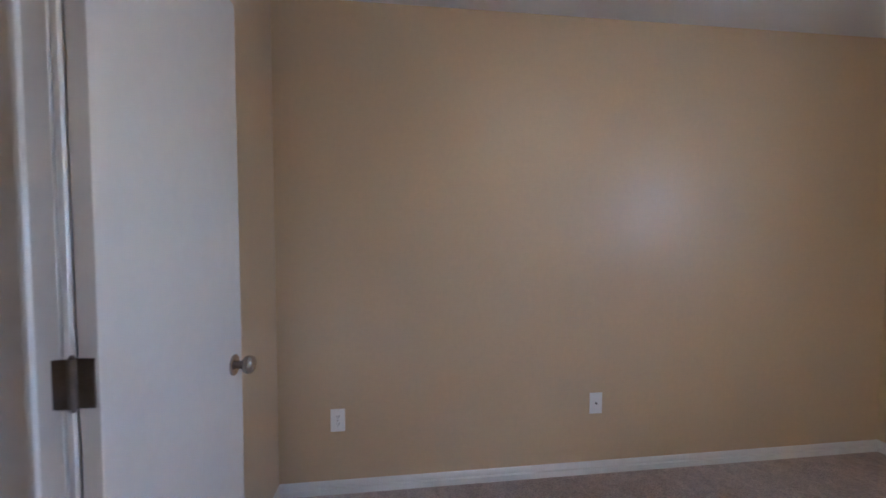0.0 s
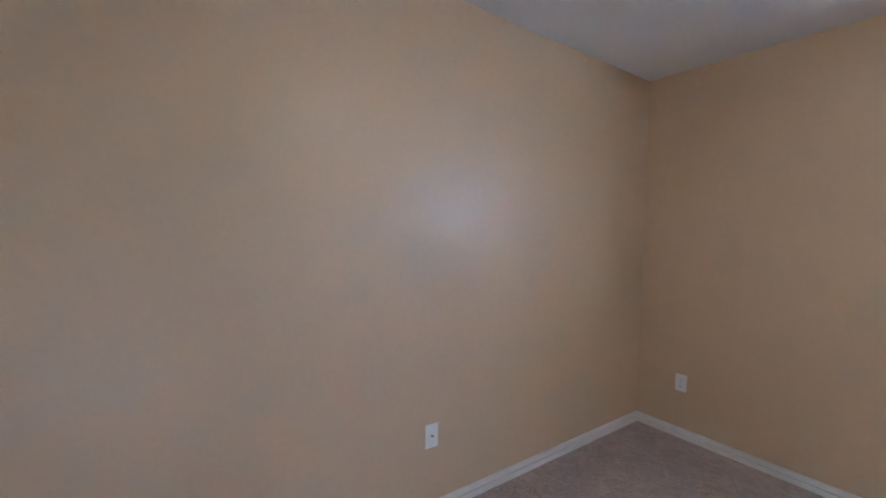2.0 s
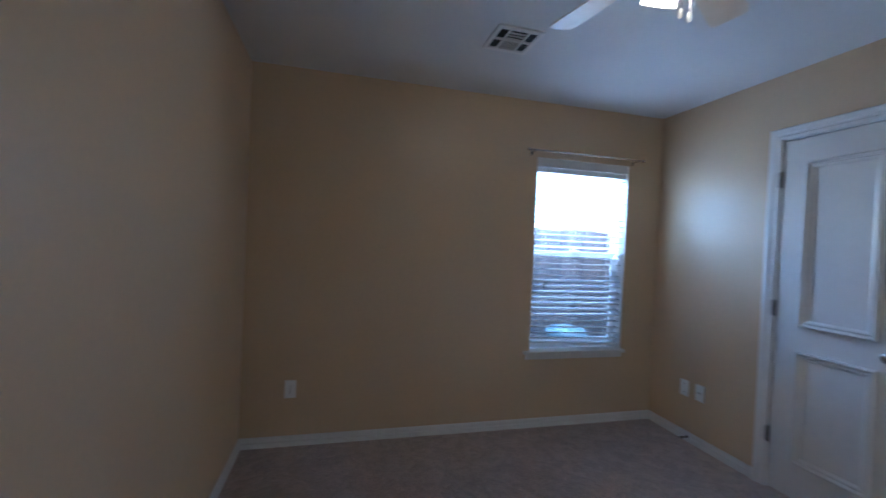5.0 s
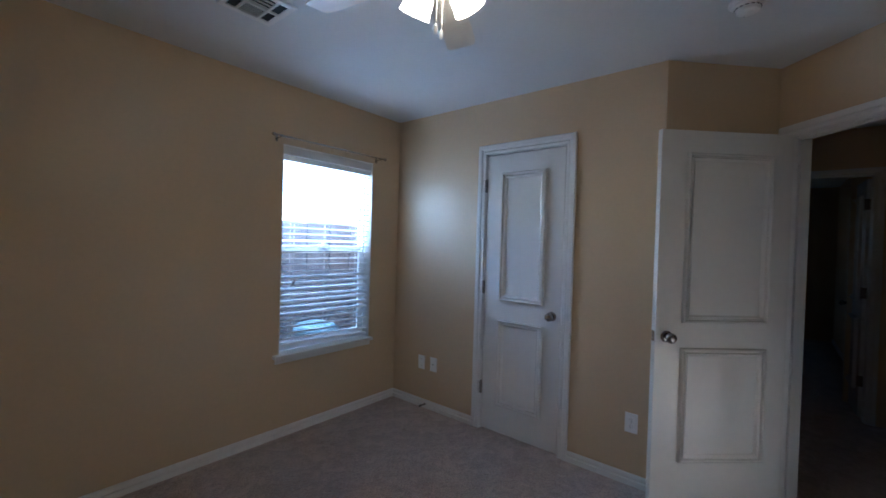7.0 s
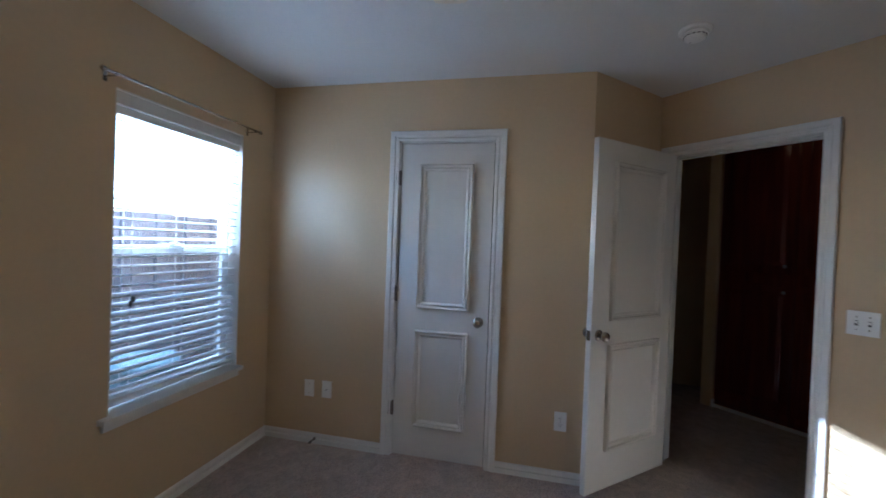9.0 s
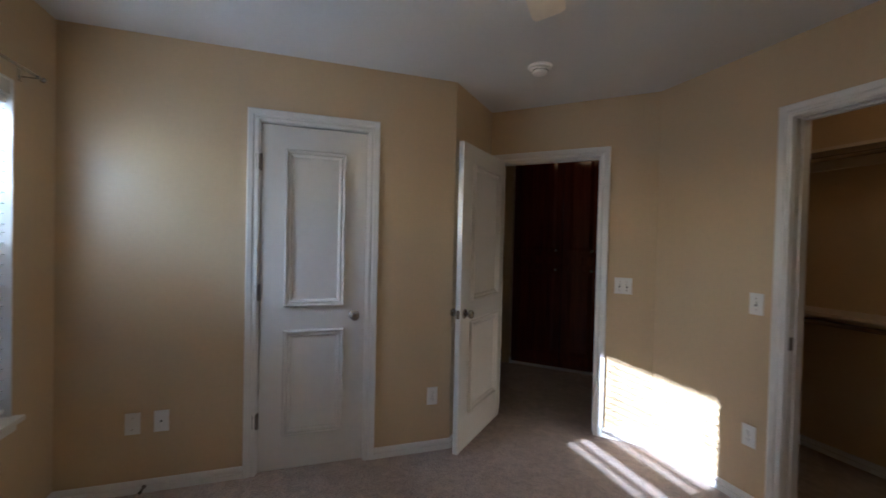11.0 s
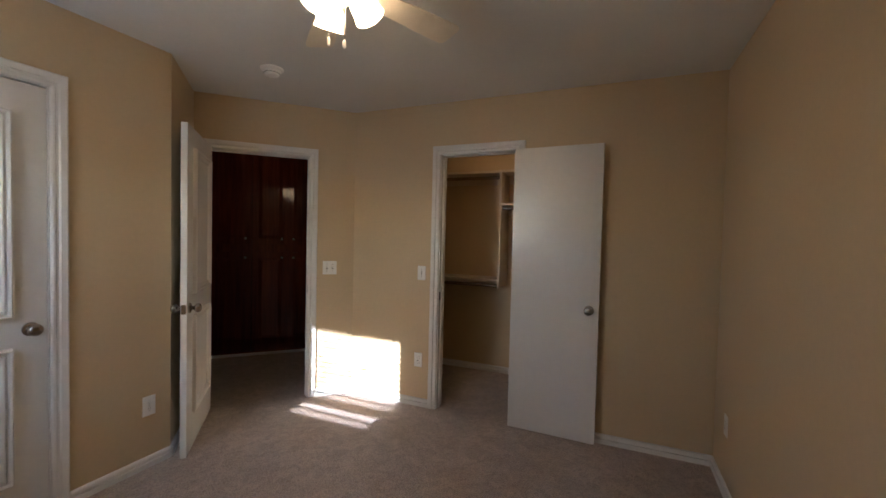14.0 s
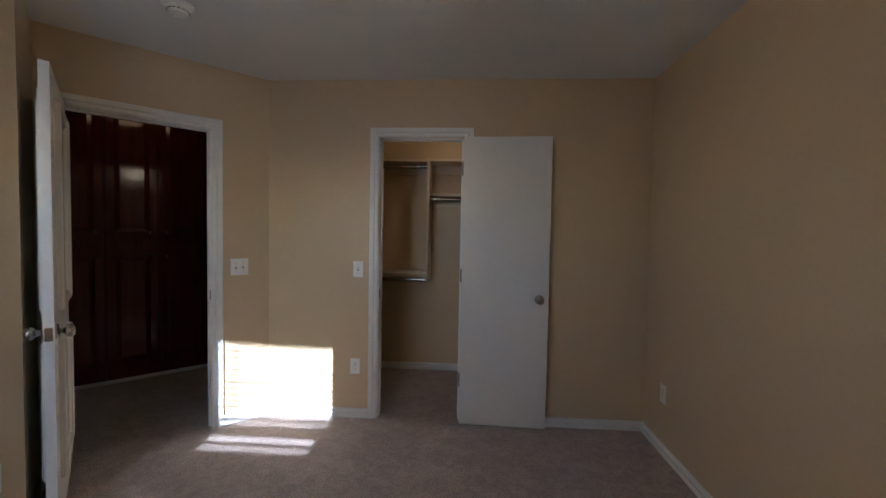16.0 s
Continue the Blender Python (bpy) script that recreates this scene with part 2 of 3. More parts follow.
CASE = ((0, 0), (0, 0.010), (0.006, 0.0145), (0.016, 0.0145), (0.021, 0.010), (0.030, 0.010), (0.036, 0.017), (0.060, 0.019), (0.066, 0.016), (0.066, 0))


def casing(place, x0, x1, z1, label="white painted moulded door casing", z0=0.0, sides=1):
    """A mitred moulding round an opening; sides -1 puts it on the far face."""
    bm = bmesh.new()
    runs = []
    for a, h in CASE:
        y = h * sides
        runs.append([bm.verts.new(v) for v in ((x0 - a, y, z0), (x0 - a, y, z1 + a), (x1 + a, y, z1 + a), (x1 + a, y, z0))])
    for i in range(len(CASE)):
        j = (i + 1) % len(CASE)
        for k in range(3):
            bm.faces.new((runs[i][k], runs[i][k + 1], runs[j][k + 1], runs[j][k]))
    for k in (0, 3):
        bm.faces.new([r[k] for r in runs])
    return tagged(part("trim", bm, TRIM, None, label, place), category="door casing", kind="structure")


def jamb(place, x0, x1, z1, thick, stop=None):
    """The lining of an opening, 18 mm boards, with a stop bead."""
    g = 0.003
    bm = boxes((x0 - 0.018, x0, -thick + g, -g, 0, z1 + 0.018), (x1, x1 + 0.018, -thick + g, -g, 0, z1 + 0.018), (x0, x1, -thick + g, -g, z1, z1 + 0.018))
    if stop:
        a, b = stop
        for r in ((x0 - 0.001, x0 + 0.011, a, b, 0, z1), (x1 - 0.011, x1 + 0.001, a, b, 0, z1), (x0 + 0.011, x1 - 0.011, a, b, z1 - 0.011, z1 + 0.001)):
            box(bm, *r, bevel=0.002)
    return tagged(part("trim", bm, TRIM, None, "white painted door jamb lining the opening", place), category="door jamb", kind="structure")


def moulding_frame(x0, x1, z0, z1, y, side, w=0.043, h=0.024):
    """An applied rectangular picture-frame moulding, mitred."""
    bm = bmesh.new()
    prof = ((0, 0), (0.002, h * 0.75), (0.008, h), (0.015, h * 0.8), (0.018, h * 0.3), (0.024, h * 0.3), (0.028, h * 0.62), (0.035, h * 0.5), (w, 0.003), (w, 0))
    runs = []
    for a, t in prof:
        runs.append([bm.verts.new(v) for v in ((x0 + a, y + side * t, z0 + a), (x1 - a, y + side * t, z0 + a), (x1 - a, y + side * t, z1 - a), (x0 + a, y + side * t, z1 - a))])
    for a, b in zip(runs, runs[1:]):
        for k in range(4):
            j = (k + 1) % 4
            bm.faces.new((a[k], a[j], b[j], b[k]))
    return bm


def knob(parent, x, z, y, side):
    """A round passage knob on a rose, standing out of a leaf."""
    k = part("knob", turned([(0.012, 0.004), (0.012, 0.022), (0.016, 0.027), (0.025, 0.034), (0.0285, 0.044), (0.027, 0.054), (0.020, 0.061), (0.009, 0.064), (0.001, 0.064)], 24, "Y"),
             NICKEL, parent, "round brushed nickel knob", pose(x, y, z) @ Matrix.Diagonal((1, side, 1, 1)))
    smooth(k)
    smooth(part("rose", turned([(0.032, 0.0), (0.032, 0.004), (0.028, 0.008), (0.016, 0.010), (0.012, 0.010)], 28, "Y"), NICKEL, k))


def hinge(parent, x, y, z, spread=None):
    """A butt hinge: a knuckle, and its leaves where they show."""
    bm = turned([(0.0075, -0.044), (0.0075, 0.044)], 12)
    for s_ in (-1, 1):
        bmesh.ops.translate(bm, verts=bmesh.ops.create_uvsphere(bm, u_segments=8, v_segments=6, radius=0.005)["verts"], vec=(0, 0, 0.046 * s_))
    h = part("hinge", bm, HINGE, parent, "tarnished steel butt hinge", pose(x, y, z))
    for r in spread or ():
        lf = part("leaf", box(bmesh.new(), *r), HINGE, h)
        bv = lf.modifiers.new("round", "BEVEL")
        bv.width, bv.segments, bv.limit_method = 0.0012, 2, "ANGLE"
    return h


def door(name, place, w, height, label, panels=(), faces=(1,), thick=0.035, knob_z=0.915, knob_faces=(1,), hinge_spread=None, hinges_on=1):
    """A hinged leaf: x from the hinge edge, the face with the knuckles at y = 0 and the body behind it (local -y)."""
    d = thing(name, place, label, "door", kind="structure")
    leaf = part("door_leaf", box(bmesh.new(), 0.003, w, -thick, 0, 0.012, height, bevel=0.002), DOOR, d)
    for f in faces:
        y = 0.0 if f > 0 else -thick
        for x0, x1, z0, z1 in panels:
            part("panel_moulding", moulding_frame(x0, x1, z0, z1, y, f), DOOR, leaf)
    for f in knob_faces:
        knob(d, w - 0.062, knob_z, 0.0 if f > 0 else -thick, f)
    part("latch_plate", box(bmesh.new(), w - 0.0005, w + 0.0015, -thick / 2 - 0.0125, -thick / 2 + 0.0125, knob_z - 0.028, knob_z + 0.028), NICKEL, d)
    for z in (0.315, 1.063, 1.815):
        hinge(d, -0.001, 0.006 * hinges_on + (0 if hinges_on > 0 else -thick), z, spread=hinge_spread)
    return d


def plate(p, q, u, z, kind_, group="wall plates"):
    """A wall plate on the wall line p to q at u along it: outlet, coax, blank, switch or double switch."""
    w = 0.115 if kind_ == "double" else 0.071
    names = {"outlet": ("wall_outlet", "white plastic duplex outlet on the cream wall", "outlet"), "coax": ("coax_plate", "white plastic cable plate with one dark socket", "wall plate"),
             "blank": ("blank_plate", "blank white plastic cover plate on the wall", "wall plate"), "switch": ("light_switch", "white single toggle light switch beside a doorway", "light switch"),
             "double": ("light_switch", "white double toggle light switch beside the hall door", "light switch")}
    nm, lab, cat = names[kind_]
    t = thing(nm, along(p, q) @ pose(u, 0.0, z), lab, cat)
    part("cover_plate", box(bmesh.new(), -w / 2, w / 2, 0.0005, 0.006, -0.0575, 0.0575, bevel=0.0025), PLATE, t)
    if kind_ == "outlet":
        for dz in (-0.0195, 0.0195):
            r = part("receptacle", box(bmesh.new(), -0.0165, 0.0165, 0.004, 0.0078, dz - 0.014, dz + 0.014, bevel=0.003), PLATE, t)
            part("slots", boxes((-0.0075, -0.0055, 0.007, 0.0081, dz - 0.001, dz + 0.008), (0.0055, 0.0075, 0.007, 0.0081, dz - 0.001, dz + 0.007), (-0.0022, 0.0022, 0.007, 0.0081, dz - 0.0095, dz - 0.005)), SLOT, r)
        part("screw", turned([(0.003, 0.005), (0.003, 0.0068), (0.001, 0.0072)], 10, "Y"), NICKEL, t)
    elif kind_ == "coax":
        part("socket", turned([(0.0048, 0.005), (0.0048, 0.013), (0.003, 0.013)], 12, "Y"), SLOT, t)
    else:
        for dx in ((-0.023, 0.023) if kind_ == "double" else (0,)):
            if kind_ == "blank":
                break
            part("toggle", box(bmesh.new(), dx - 0.005, dx + 0.005, 0.004, 0.016, -0.002, 0.010, bevel=0.0015), PLATE, t)
            part("toggle_slot", box(bmesh.new(), dx - 0.0058, dx + 0.0058, 0.005, 0.0066, -0.012, 0.012), SLOT, t)
        for dx in ((-0.023, 0.023) if kind_ == "double" else (0,)):
            for dz in (-0.03, 0.03):
                part("screw", turned([(0.003, 0.005), (0.003, 0.0068), (0.001, 0.0072)], 10, "Y"), NICKEL, t, place=pose(dx, 0, dz))
    return t


# ---- the plan ----
H = 2.44
E, N = 3.077, 3.475            # east and north wall lines
OC = (0.0, 2.13)               # outer corner of the west wall
RC = (-0.487, 2.617)           # inner corner beside the hall door
IC = (0.371, 3.475)            # where the slanted wall meets the north wall
U = Vector((math.sqrt(0.5), math.sqrt(0.5)))
V = Vector((-U.y, U.x))


def hall(u, v):
    """A point of the plan by its place along the slanted wall and its distance beyond it."""
    p = Vector(RC) + U * u + V * v
    return (p.x, p.y)


# Walls run so that the room lies to their left.
wall("wall_south", (-6.44, 0), (E + 0.14, 0), H, 0.14, [(6.44 + 0.30, 6.44 + 1.10, 0.575, 2.03)])
wall("wall_east", (E, 0), (E, 6.8), H, 0.14)
wall("wall_north", (E, N), (0.30, N), H, 0.115, [(E - 1.800, E - 1.172, 0, 2.053)])
wall("wall_slanted", hall(1.2134, 0), hall(-0.10, 0), H, 0.115, [(1.2134 - 0.853, 1.2134 - 0.067, 0, 2.043)])
wall("wall_return", RC, OC, H, 0.10)
wall("wall_west", OC, (0, 0), H, 0.115, [(2.13 - 1.572, 2.13 - 0.927, 0, 2.063)])

floor = part("floor", box(bmesh.new(), -6.44, E + 0.14, -0.14, 6.9, -0.12, 0), CARPET)
tagged(floor, "beige cut-pile carpet, brushed and slightly matted", "carpet", kind="structure")
ceiling = part("ceiling", box(bmesh.new(), -6.44, E + 0.14, -0.14, 6.9, H, H + 0.12), CEIL)
tagged(ceiling, "off-white textured painted ceiling", "ceiling", kind="structure")

# Closet behind the north wall
wall("wall_closet_left", (0.62, 6.8), (0.62, N + 0.115), H, 0.06)
wall("wall_closet_back", (E, 4.58), (0.56, 4.58), H, 0.10)
# Hall and the room beyond
wall("wall_hall_south", (-2.25, 2.05), (-0.07, 2.05), H, 0.10)
wall("wall_hall_west", (-2.25, 5.6), (-2.25, 0.0), H, 0.115, [(5.6 - 3.235, 5.6 - 2.455, 0, 2.063)])
wall("wall_hall_back", hall(2.5, 2.05), hall(-1.3, 2.05), H, 0.10)
wall("wall_hall_nib", hall(-0.235, 2.0), hall(-0.235, 1.40), H, 0.09)
# The opening in the bedroom's west wall holds an added window.
wall("wall_bedroom_west", (-6.3, 6.8), (-6.3, 0.0), H, 0.14, [(6.8 - 1.5, 6.8 - 1.1, 1.3, 2.03)])
wall("wall_bedroom_north", (-2.365, 3.34), (-6.3, 3.34), H, 0.10)
wall("wall_outer_north", (E + 0.14, 6.8), (-6.44, 6.8), H, 0.10)
wall("wall_wardrobe_back", (-0.75, 2.04), (-0.75, 0.0), H, 0.08)

# Skirting boards
baseboard((0, 0), (E, 0))
baseboard((E, 0), (E, N))
baseboard((E, N), IC, 0, E - 1.865)
baseboard((E, N), IC, E - 1.120, None)
baseboard(IC, RC, 0, 1.2134 - 0.905)
baseboard(RC, OC)
baseboard(OC, (0, 0), 0.0, 2.13 - 1.622)
baseboard(OC, (0, 0), 2.13 - 0.877, None)
baseboard((E, 4.58), (0.62, 4.58))
baseboard((0.62, 4.58), (0.62, N + 0.115))

# ---- wardrobe door in the west wall (closed) ----
WEST = along(OC, (0, 0))
casing(WEST, 2.13 - 1.559, 2.13 - 0.940, 2.049)
jamb(WEST, 2.13 - 1.554, 2.13 - 0.945, 2.045, 0.115, (-0.052, -0.041))
PANELS = ((0.132, 0.478, 0.976, 1.902), (0.132, 0.478, 0.212, 0.838))
door("door_1", pose(-0.003, 0.947, 0, 0, 0, 90) @ Matrix.Diagonal((1, -1, 1, 1)), 0.603, 2.037, "closed white two-panel door with applied mouldings", PANELS, knob_faces=(1,),
     hinge_spread=((-0.026, -0.004, 0.0087, 0.0105, -0.0445, 0.0445),))

# ---- hall door in the slanted wall (open) ----
SLANT = along(hall(1.2134, 0), hall(0, 0))
casing(SLANT, 1.2134 - 0.839, 1.2134 - 0.081, 2.026)
casing(SLANT @ pose(0, -0.115, 0), 1.2134 - 0.839, 1.2134 - 0.081, 2.026, sides=-1)
jamb(SLANT, 1.2134 - 0.835, 1.2134 - 0.085, 2.022, 0.115, (-0.052, -0.040))
part("strike_plate", box(bmesh.new(), 1.2134 - 0.8355, 1.2134 - 0.834, -0.034, -0.006, 0.88, 0.945), HINGE, None, "", SLANT)
tagged(bpy.data.objects["strike_plate"], "small dark steel strike plate on the door jamb", "strike plate")
HP = ((0.125, 0.605, 0.99, 1.905), (0.125, 0.605, 0.235, 0.855))
hx, hy = hall(0.127, -0.028)
door("door_2", pose(hx, hy, 0, 0, 0, -47.0), 0.748, 2.026, "white two-panel hall door standing open into the room", HP, faces=(1, -1), knob_faces=(1, -1), hinges_on=-1)

# ---- closet door in the north wall (folded back against the wall) ----
NORTH = along((E, N), (0, N))
casing(NORTH, E - 1.786, E - 1.186, 2.034)
jamb(NORTH, E - 1.782, E - 1.190, 2.030, 0.115, (-0.052, -0.041))
part("strike_plate", box(bmesh.new(), E - 1.1915, E - 1.190, -0.034, -0.006, 0.88, 0.945), HINGE, None, "", NORTH)
tagged(bpy.data.objects["strike_plate.001"], "small dark steel strike plate on the closet jamb", "strike plate")
door("door_3", pose(1.784, N - 0.054, 0, 0, 0, -2.4) @ Matrix.Diagonal((1, -1, 1, 1)), 0.604, 2.030, "flat white closet door folded back against the wall", (),
     hinges_on=-1, hinge_spread=((0.0012, 0.0042, 0, 0.036, -0.0445, 0.0445), (-0.0040, -0.0012, -0.038, 0, -0.0445, 0.0445)))

# ---- doors beyond the hall ----
HW = along((-2.25, 5.6), (-2.25, 2.05))
casing(HW, 5.6 - 3.221, 5.6 - 2.469, 2.037)
jamb(HW, 5.6 - 3.220, 5.6 - 2.470, 2.045, 0.115)
door("door_4", pose(-2.372, 3.196, 0, 0, 0, 181.8), 0.74, 2.03, "white panelled bedroom door open beyond the hall", ((0.13, 0.61, 0.98, 1.90), (0.13, 0.61, 0.22, 0.84)),
     hinge_spread=((0.0, 0.003, -0.036, 0, -0.0445, 0.0445),))
baseboard((-2.365, 3.34), (-6.3, 3.34))
baseboard(hall(-0.235, 2.0), hall(-0.235, 1.40))

# ---- window in the south wall ----
WX0, WX1, WZ0, WZ1 = 0.30, 1.10, 0.575, 2.03
win = thing("window_1", pose(0, 0, 0), "white vinyl single-hung window set in a drywall recess", "window", kind="structure")
fr = part("window_frame", boxes((WX0, WX0 + 0.022, -0.135, -0.085, WZ0, WZ1), (WX1 - 0.022, WX1, -0.135, -0.085, WZ0, WZ1), (WX0 + 0.022, WX1 - 0.022, -0.135, -0.085, WZ0, WZ0 + 0.035),
                                (WX0 + 0.022, WX1 - 0.022, -0.135, -0.085, WZ1 - 0.035, WZ1), bevel=0.003), VINYL, win)
part("lower_sash", boxes((WX0 + 0.022, WX0 + 0.052, -0.11, -0.088, WZ0 + 0.035, 1.292), (WX1 - 0.052, WX1 - 0.022, -0.11, -0.088, WZ0 + 0.035, 1.292),
                         (WX0 + 0.052, WX1 - 0.052, -0.11, -0.088, WZ0 + 0.035, WZ0 + 0.075), (WX0 + 0.052, WX1 - 0.052, -0.11, -0.086, 1.292, 1.332), bevel=0.003), VINYL, win)
part("upper_sash", boxes((WX0 + 0.022, WX0 + 0.044, -0.132, -0.112, 1.30, WZ1 - 0.035), (WX1 - 0.044, WX1 - 0.022, -0.132, -0.112, 1.30, WZ1 - 0.035),
                         (WX0 + 0.044, WX1 - 0.044, -0.132, -0.112, 1.300, 1.334), bevel=0.003), VINYL, win)
for nm, y, z0, z1 in (("lower_pane", -0.10, WZ0 + 0.075, 1.292), ("upper_pane", -0.122, 1.334, WZ1 - 0.035)):
    g = part(nm, box(bmesh.new(), WX0 + 0.044, WX1 - 0.044, y - 0.002, y + 0.002, z0, z1), GLASS, win, "clear glass pane")
    g.visible_shadow = False
part("window_return", boxes((WX0, WX0 + 0.006, -0.084, -0.001, WZ0 + 0.002, WZ1), (WX1 - 0.006, WX1, -0.084, -0.001, WZ0 + 0.002, WZ1), (WX0 + 0.006, WX1 - 0.006, -0.084, -0.001, WZ1 - 0.006, WZ1)), TRIM, win, "white painted recess lining")
part("sash_lock", boxes((0.66, 0.74, -0.10, -0.078, 1.332, 1.342), (0.69, 0.715, -0.095, -0.066, 1.342, 1.352), bevel=0.002), VINYL, win)
part("insect_screen", boxes((WX0 + 0.023, WX1 - 0.023, -0.138, -0.1365, WZ0 + 0.036, 1.29)), SCREEN, win, "grey insect screen over the lower sash")
part("window_sill", boxes((WX0 - 0.014, WX1 + 0.045, -0.085, 0.040, WZ0 - 0.022, WZ0 + 0.002), (WX0, WX1 + 0.030, 0.0008, 0.016, WZ0 - 0.060, WZ0 - 0.022), bevel=0.004), TRIM, win, "white painted wooden stool and apron")

# Unseen window, added only to let sky light into the far bedroom.
far = thing("added_light_window", pose(-6.3, 1.5, 0, 0, 0, -90), "small unseen white vinyl window added to light the far bedroom", "window", kind="structure")
part("window_frame", boxes((0, 0.04, -0.135, -0.085, 1.3, WZ1), (0.36, 0.40, -0.135, -0.085, 1.3, WZ1), (0.04, 0.36, -0.135, -0.085, 1.3, 1.34), (0.04, 0.36, -0.135, -0.085, WZ1 - 0.04, WZ1), bevel=0.003), VINYL, far)
g = part("pane", box(bmesh.new(), 0.04, 0.36, -0.112, -0.108, 1.34, WZ1 - 0.04), GLASS, far)
g.visible_shadow = False

# ---- blind ----
blind = thing("window_blind", pose(0, 0, 0), "white two-inch slatted blind, lowered, its lower slats a little uneven", "blind")
part("head_rail", boxes((WX0 + 0.006, WX1 - 0.006, -0.078, -0.022, 1.926, 1.962), (WX0 + 0.006, WX1 - 0.006, -0.078, -0.022, 1.966, 2.026), bevel=0.004), VINYL, blind)
part("valance", boxes((WX0 + 0.004, WX1 - 0.004, -0.020, -0.010, 1.965, 2.028), bevel=0.003), SLAT, blind)


def slat_mesh():
    """One slightly crowned slat, 50 mm wide."""
    bm = bmesh.new()
    n = 5
    top, low = [], []
    for x in (WX0 + 0.008, WX1 - 0.008):
        for k in range(n):
            y = -0.025 + 0.05 * k / (n - 1)
            c = 0.003 * (1 - (y / 0.025) ** 2)
            top.append(bm.verts.new((x - 0.7, y, c + 0.0018)))
            low.append(bm.verts.new((x - 0.7, y, c - 0.0018)))
    for k in range(n - 1):
        bm.faces.new((top[k], top[k + 1], top[n + k + 1], top[n + k]))
        bm.faces.new((low[k], low[n + k], low[n + k + 1], low[k + 1]))
    for a, b in ((0, n), (n - 1, 2 * n - 1)):
        bm.faces.new((top[a], top[b], low[b], low[a]))
    for e in (0, n):
        bm.faces.new([top[e + k] for k in range(n)] + [low[e + k] for k in reversed(range(n))])
    return mesh("slat", bm, SLAT)


rng = random.Random(4)
slat = slat_mesh()
z = 1.9035
while z > 0.655:
    ob = new("slat", slat)
    ob.parent = blind
    flat = z > 1.2
    tip = rng.uniform(-11, -7) if z > 1.40 else rng.uniform(13, 18) if z > 1.30 else rng.uniform(-1, 1) if z > 1.13 else rng.uniform(-21, -11) if z > 0.82 else rng.uniform(-3, 3)
    sag = 0.0 if z > 1.1 else rng.uniform(-0.3, 0.3) - 2.0 * (1.1 - z)
    ob.matrix_basis = pose(0.7, -0.050, z + (0 if flat else rng.uniform(-0.004, 0.004)), tip, sag, 0)
    z -= 0.0445
part("bottom_rail", boxes((WX0 + 0.008 - 0.7, WX1 - 0.008 - 0.7, -0.026, 0.026, -0.010, 0.010), bevel=0.004), SLAT, blind, place=pose(0.7, -0.050, 0.617, 0, -1.7, 0))
for x in (0.405, 0.70, 0.99):
    for y in (-0.0765, -0.0235):
        part("ladder_cord", box(bmesh.new(), x - 0.0013, x + 0.0013, y - 0.0008, y + 0.0008, 0.62, 1.975), CORD, blind)
for x, zl, y in ((0.375, 1.47, -0.016), (0.395, 1.40, -0.017)):
    part("pull_cord", turned([(0.0012, zl), (0.0012, 1.97)], 6), CORD, blind, place=pose(x, y, 0))
    smooth(part("tassel", turned([(0.002, zl + 0.012), (0.006, zl - 0.018), (0.006, zl - 0.026), (0.001, zl - 0.028)], 12), CORD, blind, "small plastic cord tassel", pose(x, y, 0)))
part("tilt_cord_knot", boxes((0.986, 1.0, -0.022, -0.014, 1.045, 1.075), (0.972, 0.990, -0.022, -0.014, 1.068, 1.095), bevel=0.003), SLOT, blind, "dark cord clip")

# ---- curtain rod ----
rod = thing("curtain_rod", pose(0, 0, 2.066), "thin brushed metal curtain rod above the window", "curtain rod")
smooth(part("pole", turned([(0.0065, 0.235), (0.0065, 1.190)], 14, "X"), NICKEL, rod, place=pose(0, 0.062, 0)))
for x, s_ in ((0.235, -1), (1.190, 1)):
    smooth(part("finial", turned([(0.0065, 0), (0.011, 0.004), (0.013, 0.012), (0.009, 0.020), (0.001, 0.022)], 14, "X"), NICKEL, rod, place=pose(x, 0.062, 0) @ Matrix.Diagonal((s_, 1, 1, 1))))
for x in (0.272, 1.150):
    part("bracket", boxes((x - 0.009, x + 0.009, 0.0005, 0.004, -0.03, 0.022), (x - 0.004, x + 0.004, 0.004, 0.062, -0.012, -0.0065), (x - 0.004, x + 0.004, 0.066, 0.072, -0.012, 0.004), bevel=0.001), NICKEL, rod)

# ---- wall plates ----
plate((0, 0), (E, 0), 2.778, 0.370, "outlet")
plate((E, 0), (E, N), 3.186, 0.376, "outlet")
plate((E, 0), (E, N), 1.812, 0.390, "coax")
plate(OC, (0, 0), 2.13 - 0.341, 0.373, "blank")
plate(OC, (0, 0), 2.13 - 0.473, 0.376, "coax")
plate(OC, (0, 0), 2.13 - 2.005, 0.362, "outlet")
plate((E, N), (0, N), E - 1.022, 0.379, "outlet")
plate((E, N), (0, N), E - 1.037, 1.090, "switch")
plate(hall(1.2134, 0), hall(0, 0), 1.2134 - 1.012, 1.100, "double")

ds = thing("door_stop", pose(0.0155, 0.40, 0.035), "small spring door stop screwed to the baseboard", "door stop")
smooth(part("spring", turned([(0.010, 0), (0.010, 0.003), (0.006, 0.004), (0.006, 0.05), (0.004, 0.052)], 14, "X"), HINGE, ds))
smooth(part("rubber_tip", turned([(0.008, 0.05), (0.008, 0.062), (0.005, 0.066), (0.001, 0.066)], 14, "X"), SLOT, ds))

